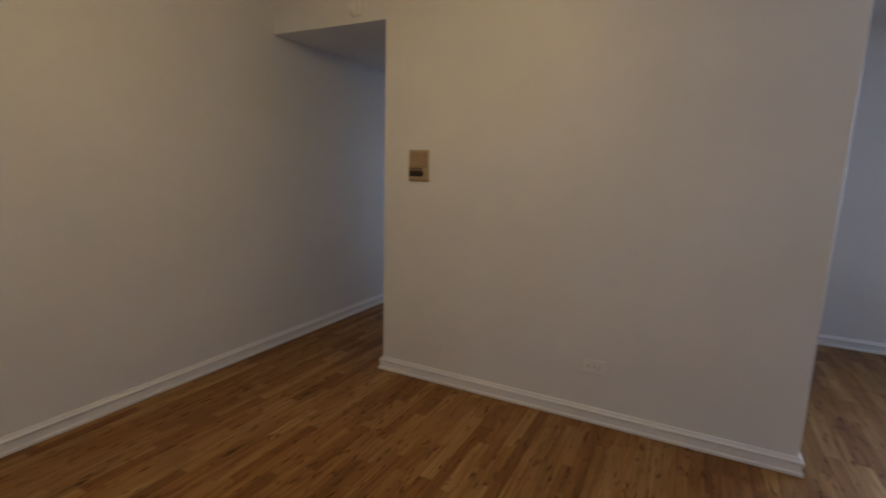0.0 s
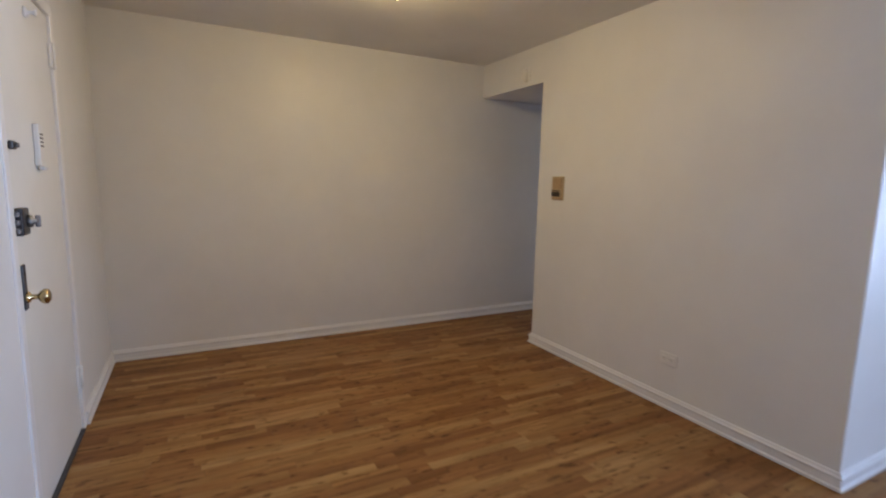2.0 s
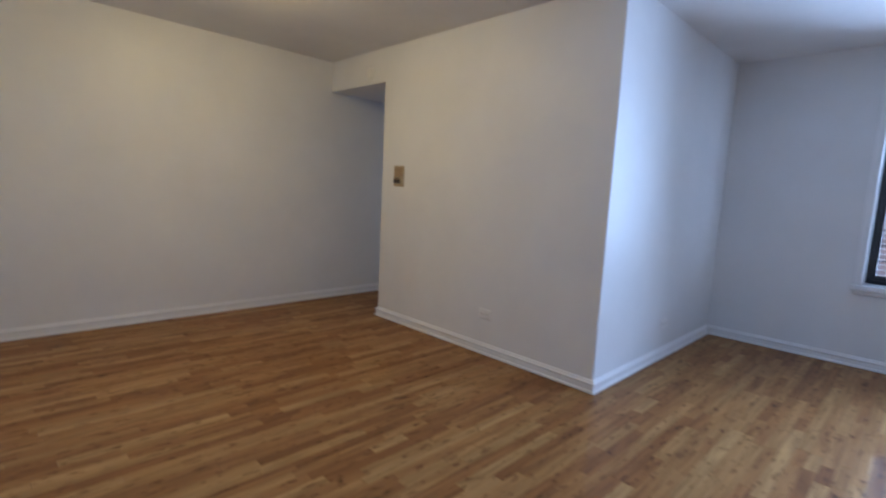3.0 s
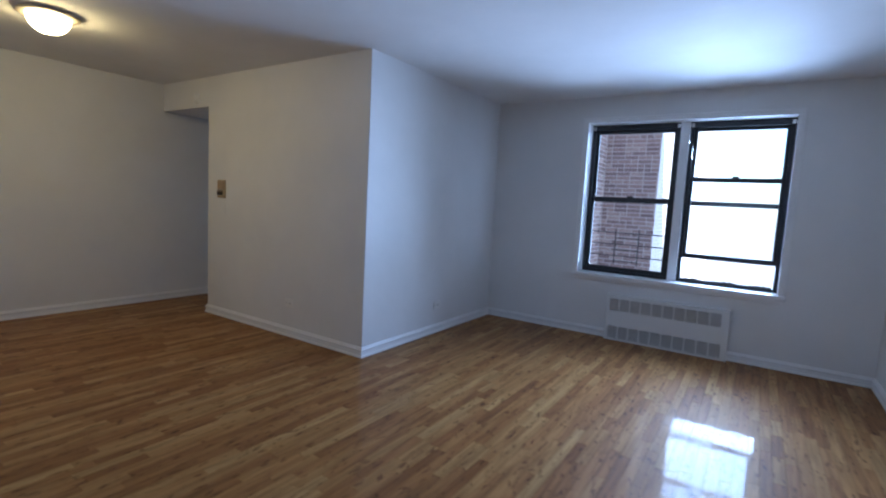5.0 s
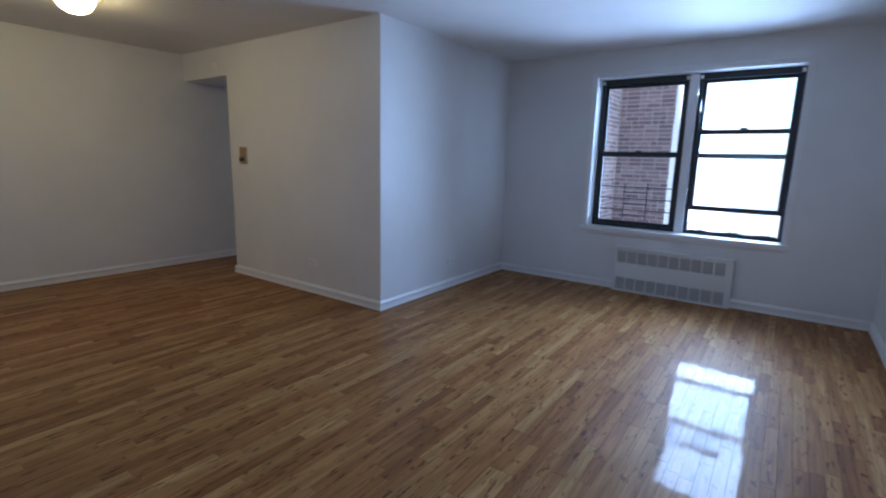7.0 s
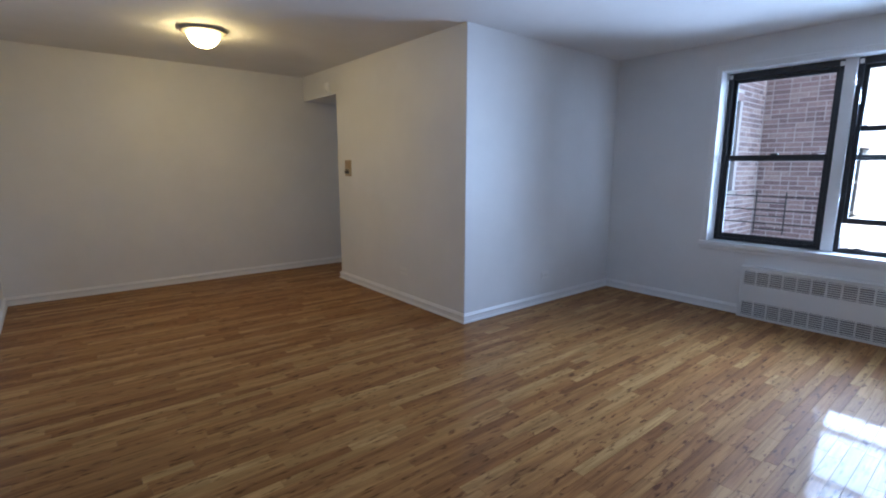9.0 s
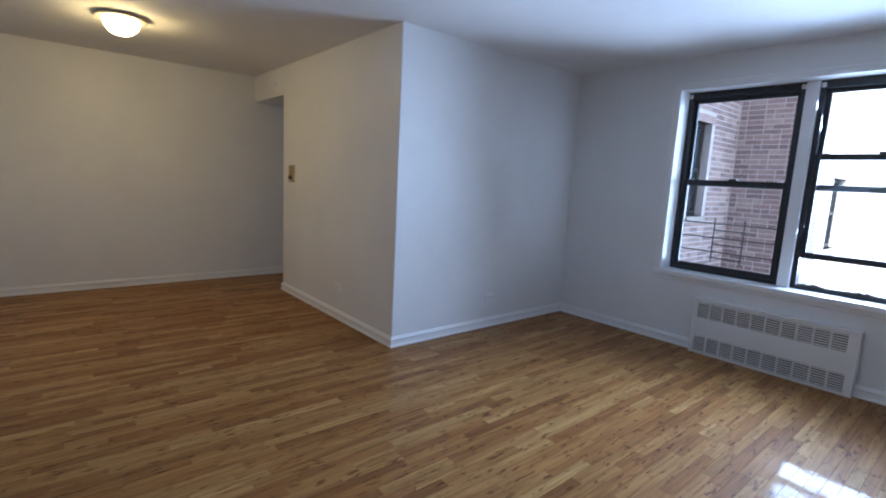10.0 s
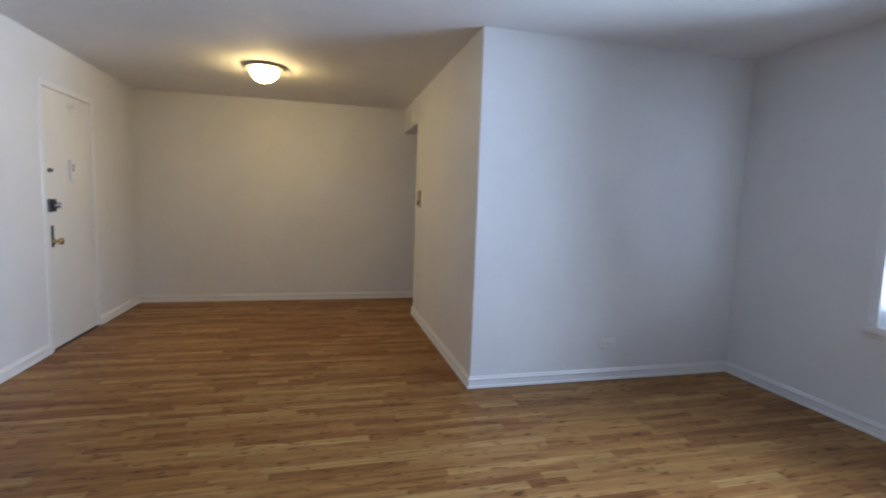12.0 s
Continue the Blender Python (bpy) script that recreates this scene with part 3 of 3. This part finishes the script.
# ---- ceiling light in the entry ----
lx, ly = -1.575, -1.519
lamp = thing("ceiling_light", None, "lit flush ceiling light, frosted glass bowl under shallow metal pan", "ceiling light")
part("pan", lathe([(0.0, H), (0.120, H), (0.150, H - 0.004), (0.176, H - 0.014), (0.178, H - 0.020), (0.168, H - 0.026), (0.128, H - 0.030), (0.0, H - 0.030)], (lx, ly, 0), "Z", 48), NICKEL, lamp, "shallow dull bronze metal pan", True)
prof = [(0.124, H - 0.026)]
for i in range(1, 14):
    a = math.pi / 2 * i / 14
    prof.append((0.124 * math.cos(a) ** 0.8, H - 0.028 - 0.112 * math.sin(a) ** 1.15))
prof.append((0.0, H - 0.141))
part("glass_bowl", lathe(prof, (lx, ly, 0), "Z", 48), LITGLASS, lamp, "glowing frosted glass bowl", True)
part("finial", lathe([(0.0, H - 0.139), (0.008, H - 0.141), (0.009, H - 0.148), (0.005, H - 0.155), (0.0, H - 0.158)], (lx, ly, 0), "Z", 16), NICKEL, lamp, "", True)

# ---- intercom on the entry wall ----
ix0, ix1, iz0, iz1 = -2.038, -1.905, 1.221, 1.402
ic = thing("intercom_panel", None, "old beige wall intercom with tan speaker and dark buttons", "intercom")
part("backplate", one_box(ix0, ix1, -0.010, 0, iz0, iz1, bevel=0.003), BEIGE, ic)
sp = part("speaker_cover", one_box(ix0 + 0.012, ix1 - 0.014, -0.018, -0.009, iz0 + 0.085, iz1 - 0.010, bevel=0.004), TAN, ic, "tan speaker cover")
bs = part("button_strip", one_box(ix0 + 0.006, ix1 - 0.040, -0.019, -0.009, iz0 + 0.028, iz0 + 0.078, bevel=0.003), BROWN, ic, "dark brown button strip")
for k in range(4):
    bx = ix0 + 0.020 + 0.0255 * k
    part("button", one_box(bx - 0.008, bx + 0.008, -0.024, -0.018, iz0 + 0.036, iz0 + 0.058, bevel=0.002), BROWN, bs)
    part("name_tab", one_box(bx - 0.009, bx + 0.009, -0.0205, -0.018, iz0 + 0.063, iz0 + 0.072), TAN, bs)
part("lower_lip", one_box(ix0 + 0.010, ix1 - 0.012, -0.014, -0.009, iz0 + 0.008, iz0 + 0.020, bevel=0.002), TAN, ic)
cover = thing("blank_cover_plate", None, "painted-over blank cover plate under the intercom", "cover plate")
part("plate", one_box(ix0, ix1, -0.003, 0, iz0 - 0.16, iz0 - 0.052, bevel=0.0015), WALL, cover)


# ---- outlets ----
def outlet(name, m, label):
    o = thing(name, None, label, "outlet", "wall outlets")
    part("cover_plate", one_box(-0.060, 0.060, -0.007, 0, -0.038, 0.038, bevel=0.003), PLASTIC, o)
    for sx in (-0.026, 0.026):
        r = part("receptacle", one_box(sx - 0.019, sx + 0.019, -0.010, -0.006, -0.016, 0.016, bevel=0.003), PLASTIC, o)
        for sz in (-0.006, 0.006):
            part("slot", one_box(sx - 0.006, sx + 0.004, -0.0115, -0.0095, sz - 0.001, sz + 0.001), BROWN, r)
    part("screw", lathe([(0.0, -0.009), (0.003, -0.0085), (0.003, -0.006), (0.0, -0.006)], (0, 0, 0), "Y", 10), STEEL, o)
    o.matrix_world = m
    return o


outlet("outlet", pose(-0.897, 0, 0.308), "white duplex outlet set sideways low on the entry wall")
outlet("outlet", pose(0, 1.068, 0.278, 0, 0, 90), "white duplex outlet set sideways low on the living room wall")

# stub of a cable on the long wall
stub = thing("cable_stub", None, "short white cable stub sticking out of the wall", "cable")
part("grommet", lathe([(0.0, 0.0), (0.014, 0.0), (0.012, -0.005), (0.0, -0.006)], (RIGHT_X, 0.88, 0.385), "X", 16), PLASTIC, stub, "", True)
part("cable", rod(bmesh.new(), (RIGHT_X, 0.88, 0.385), (RIGHT_X - 0.045, 0.875, 0.372), 0.0045), PLASTIC, stub)

# small bell over the hall opening
bell = thing("door_chime", None, "small cream plastic door chime over the hall opening", "door chime")
bm = lathe([(0.0, -0.040), (0.018, -0.038), (0.033, -0.028), (0.040, -0.010), (0.041, 0.0), (0.0, 0.0)], (0, 0, 0), "Y", 28)
bmesh.ops.scale(bm, vec=(0.95, 1, 1.35), verts=bm.verts[:])
bmesh.ops.translate(bm, vec=(-2.44, 0, 2.234), verts=bm.verts[:])
part("shell", bm, PLASTIC, bell, "", True)
part("side_plate", one_box(-2.408, -2.385, -0.012, 0, 2.18, 2.29, bevel=0.003), PLASTIC, bell)

# ---- outside: court, neighbouring wing, ground ----
GZ = -7.0
structure("ground", one_box(-300, 300, OUT_Y + 0.001, 600, GZ - 0.5, GZ), ASPHALT, "sunlit grey paved ground outside", "ground")
# unseen facade, added so that its shadow covers the near court walls
own = thing("sun_blocking_facade", None, "unseen brick face above and beside the window, added to block the sun", "facade", "", "structure")
bm = bmesh.new()
TOPZ = 9.8
box(bm, -9.0, -T - 0.002, OUT_Y - 0.25, OUT_Y, GZ, -0.22)
box(bm, -T, 9.0, OUT_Y - 0.25, OUT_Y, GZ, -0.22)
box(bm, -9.0, 9.0, OUT_Y - 0.25, OUT_Y, H + 0.16, TOPZ)
box(bm, RIGHT_X + T + 0.002, 9.0, OUT_Y - 0.25, OUT_Y, -0.22, H + 0.16)
part("sun_blocking_wall", bm, FARBRICK, own)

WING_X, WING_Y, SIDE_X, END_Y = 0.30, 5.6, 1.16, 16.0
wing = thing("brick_wing", None, "red brick wing of the apartment house across the court", "building")
SWY0, SWY1, SWZ0, SWZ1 = 4.25, 4.72, 1.02, 2.22
bm = bmesh.new()
box(bm, WING_X - 0.3, WING_X, OUT_Y + 0.002, SWY0, GZ, TOPZ)
box(bm, WING_X - 0.3, WING_X, SWY1, WING_Y, GZ, TOPZ)
box(bm, WING_X - 0.3, WING_X, SWY0, SWY1, GZ, SWZ0)
box(bm, WING_X - 0.3, WING_X, SWY0, SWY1, SWZ1, TOPZ)
box(bm, WING_X - 0.3, SIDE_X, WING_Y, WING_Y + 0.3, GZ, TOPZ)
part("court_wall", bm, MORTAR, wing)
FWY0, FWY1, FWZ0, FWZ1 = 7.15, 7.95, 0.55, 1.65
bm = bmesh.new()
box(bm, SIDE_X - 0.3, SIDE_X, WING_Y + 0.3, FWY0, GZ, TOPZ)
box(bm, SIDE_X - 0.3, SIDE_X, FWY1, END_Y, GZ, TOPZ)
box(bm, SIDE_X - 0.3, SIDE_X, FWY0, FWY1, GZ, FWZ0)
box(bm, SIDE_X - 0.3, SIDE_X, FWY0, FWY1, FWZ1, TOPZ)
# pale colour carries the glare of sun on this side
part("side_wall", bm, SUNGLARE_BRICK, wing, "brick side with the sun's glare painted in as a pale colour")
part("flat_roof", one_box(WING_X - 0.3, SIDE_X, OUT_Y, END_Y, TOPZ, TOPZ + 0.2), ASPHALT, wing)
for x, y0, y1, z0, z1 in ((WING_X, SWY0, SWY1, SWZ0, SWZ1), (SIDE_X, FWY0, FWY1, FWZ0, FWZ1)):
    w = thing("window_part", None, "", "")
    w.name = "window"
    w.parent = wing
    for k in ("label", "category"):
        if k in w:
            del w[k]
    bm = bmesh.new()
    zm = (z0 + z1) / 2
    box(bm, x - 0.14, x - 0.09, y0, y0 + 0.05, z0, z1, 0.004)
    box(bm, x - 0.14, x - 0.09, y1 - 0.05, y1, z0, z1, 0.004)
    box(bm, x - 0.14, x - 0.09, y0 + 0.05, y1 - 0.05, z1 - 0.06, z1, 0.004)
    box(bm, x - 0.14, x - 0.09, y0 + 0.05, y1 - 0.05, z0, z0 + 0.06, 0.004)
    box(bm, x - 0.14, x - 0.09, y0 + 0.05, y1 - 0.05, zm - 0.025, zm + 0.025, 0.004)
    part("frame", bm, BRONZE, w)
    part("pane", one_box(x - 0.125, x - 0.118, y0 + 0.04, y1 - 0.04, z0 + 0.05, z1 - 0.05), DARKGLASS, w)
    part("sill", one_box(x - 0.14, x + 0.04, y0 - 0.04, y1 + 0.04, z0 - 0.06, z0, 0.006), STONE, w)
    part("lintel", one_box(x - 0.10, x + 0.009, y0 - 0.08, y1 + 0.08, z1, z1 + 0.10, 0.004), BRICK, w)

# ---- floor boards ----
structure_floor = tagged(link("floor", one_box(BACK_X - T, RIGHT_X + T, REAR_Y - T, 4.1, -0.2, -0.014), SUBFLOOR),
                         "varnished red oak strip floor with a high gloss", "floor", "", "structure")
SW = 0.0572
rnd = random.Random(7)
LENS = [0.20, 0.26, 0.32, 0.40, 0.48, 0.58, 0.70, 0.90]


def spans(x):
    if x < HALL_X:
        return (DOOR_Y - 0.02, 4.0)
    if x < 0:
        return (DOOR_Y - 0.02, 0.0)
    return (REAR_Y, WIN_Y)


def plank_verts(w, l):
    t = 0.014
    vs = [(-w / 2, 0, -t), (w / 2, 0, -t), (w / 2, l, -t), (-w / 2, l, -t),
          (-w / 2, 0, 0), (w / 2, 0, 0), (w / 2, l, 0), (-w / 2, l, 0)]
    return vs, [(4, 5, 6, 7)] + [(i, (i + 1) % 4, 4 + (i + 1) % 4, 4 + i) for i in range(4)]


boards = []
x = BACK_X + SW / 2
while x < RIGHT_X:
    y0, y1 = spans(x)
    y = y0 - rnd.uniform(0, 0.5)
    while y < y1:
        l = rnd.choice(LENS)
        a, b = max(y, y0), min(y + l, y1)
        if b - a > 0.02:
            boards.append((x, a, b - a))
        y += l
    x += SW
plank_mesh = {}


def plank(l):
    k = round(l, 3)
    if k not in plank_mesh:
        vs, fs = plank_verts(SW - 0.0011, l - 0.0010)
        me = bpy.data.meshes.new("plank")
        me.from_pydata(vs, [], fs)
        me.materials.append(WOOD)
        plank_mesh[k] = me
    return plank_mesh[k]


near = [b for b in boards if -0.9 < b[0] < 1.9 and -2.3 < b[1] < 0.9 and round(b[2], 3) in LENS][:300]
near_set = set(near)
for x, y, l in near:
    p = new("plank", plank(l))
    p.parent = structure_floor
    p.matrix_world = pose(x, y, 0, rnd.gauss(0, 0.012), rnd.gauss(0, 0.09), 0)
vs, fs = [], []
for x, y, l in boards:
    if (x, y, l) in near_set:
        continue
    v, f = plank_verts(SW - 0.0011, l - 0.0010)
    n = len(vs)
    tl = math.tan(radians(rnd.gauss(0, 0.09)))
    vs += [(x + a, y + b, c - a * tl) for a, b, c in v]
    fs += [tuple(i + n for i in q) for q in f]
me = bpy.data.meshes.new("planks")
me.from_pydata(vs, [], fs)
me.materials.append(WOOD)
rest = new("planks", me)
rest.parent = structure_floor
rest["kind"] = "stuff"

# ---- bricks of the wing that can be told apart ----
BL, BH, BJ = 0.200, 0.0545, 0.013


def brick_block(l):
    bm = box(bmesh.new(), 0, l, -0.003, 0.0, 0, BH)
    me = bpy.data.meshes.new("brick")
    bmesh.ops.recalc_face_normals(bm, faces=bm.faces[:])
    bm.to_mesh(me)
    bm.free()
    me.materials.append(BRICK)
    return me


full_brick, part_bricks = brick_block(BL), {}
Z0 = -0.6
for row in range(int(4.4 / (BH + BJ))):
    z = Z0 + row * (BH + BJ)
    x = WING_X - (0.105 if row % 2 else 0.0)
    while x < SIDE_X - 0.02:
        l = 0.0935 if rnd.random() < 0.3 else BL
        a, b = max(x, WING_X + 0.012), min(x + l, SIDE_X)
        if b - a > 0.03:
            k = round(b - a, 3)
            if k == BL:
                me = full_brick
            else:
                if k not in part_bricks:
                    part_bricks[k] = brick_block(k)
                me = part_bricks[k]
            o = new("brick", me)
            o.parent = wing
            o.location = (a, WING_Y - rnd.uniform(0, 0.001), z)
        x += l + BJ
# bricks of the face seen at a slant, too many to pick apart
vs, fs = [], []


def slab(x0, x1, y0, y1, z0, z1):
    n = len(vs)
    vs.extend(itertools.product((x0, x1), (y0, y1), (z0, z1)))
    fs.extend(tuple(n + i for i in q) for q in ((0, 1, 3, 2), (4, 6, 7, 5), (0, 4, 5, 1), (2, 3, 7, 6), (0, 2, 6, 4), (1, 5, 7, 3)))


for row in range(int(4.4 / (BH + BJ))):
    z = Z0 + row * (BH + BJ)
    y = OUT_Y + 0.01 - (0.105 if row % 2 else 0.0)
    while y < WING_Y - 0.02:
        l = 0.0935 if rnd.random() < 0.3 else BL
        a, b = max(y, OUT_Y + 0.01), min(y + l, WING_Y - 0.01)
        cut = z + BH > SWZ0 - 0.07 and z < SWZ1 + 0.10
        if cut and b > SWY0 - 0.08 and a < SWY1 + 0.08:
            if a < SWY0 - 0.10:
                slab(WING_X, WING_X + 0.003, a, SWY0 - 0.085, z, z + BH)
            if b > SWY1 + 0.10:
                slab(WING_X, WING_X + 0.003, SWY1 + 0.085, b, z, z + BH)
        elif b - a > 0.03:
            slab(WING_X, WING_X + 0.003, a, b, z, z + BH)
        y += l + BJ
me = bpy.data.meshes.new("bricks")
me.from_pydata(vs, [], fs)
me.materials.append(BRICK)
o = new("bricks", me)
o.parent = wing
o["kind"] = "stuff"
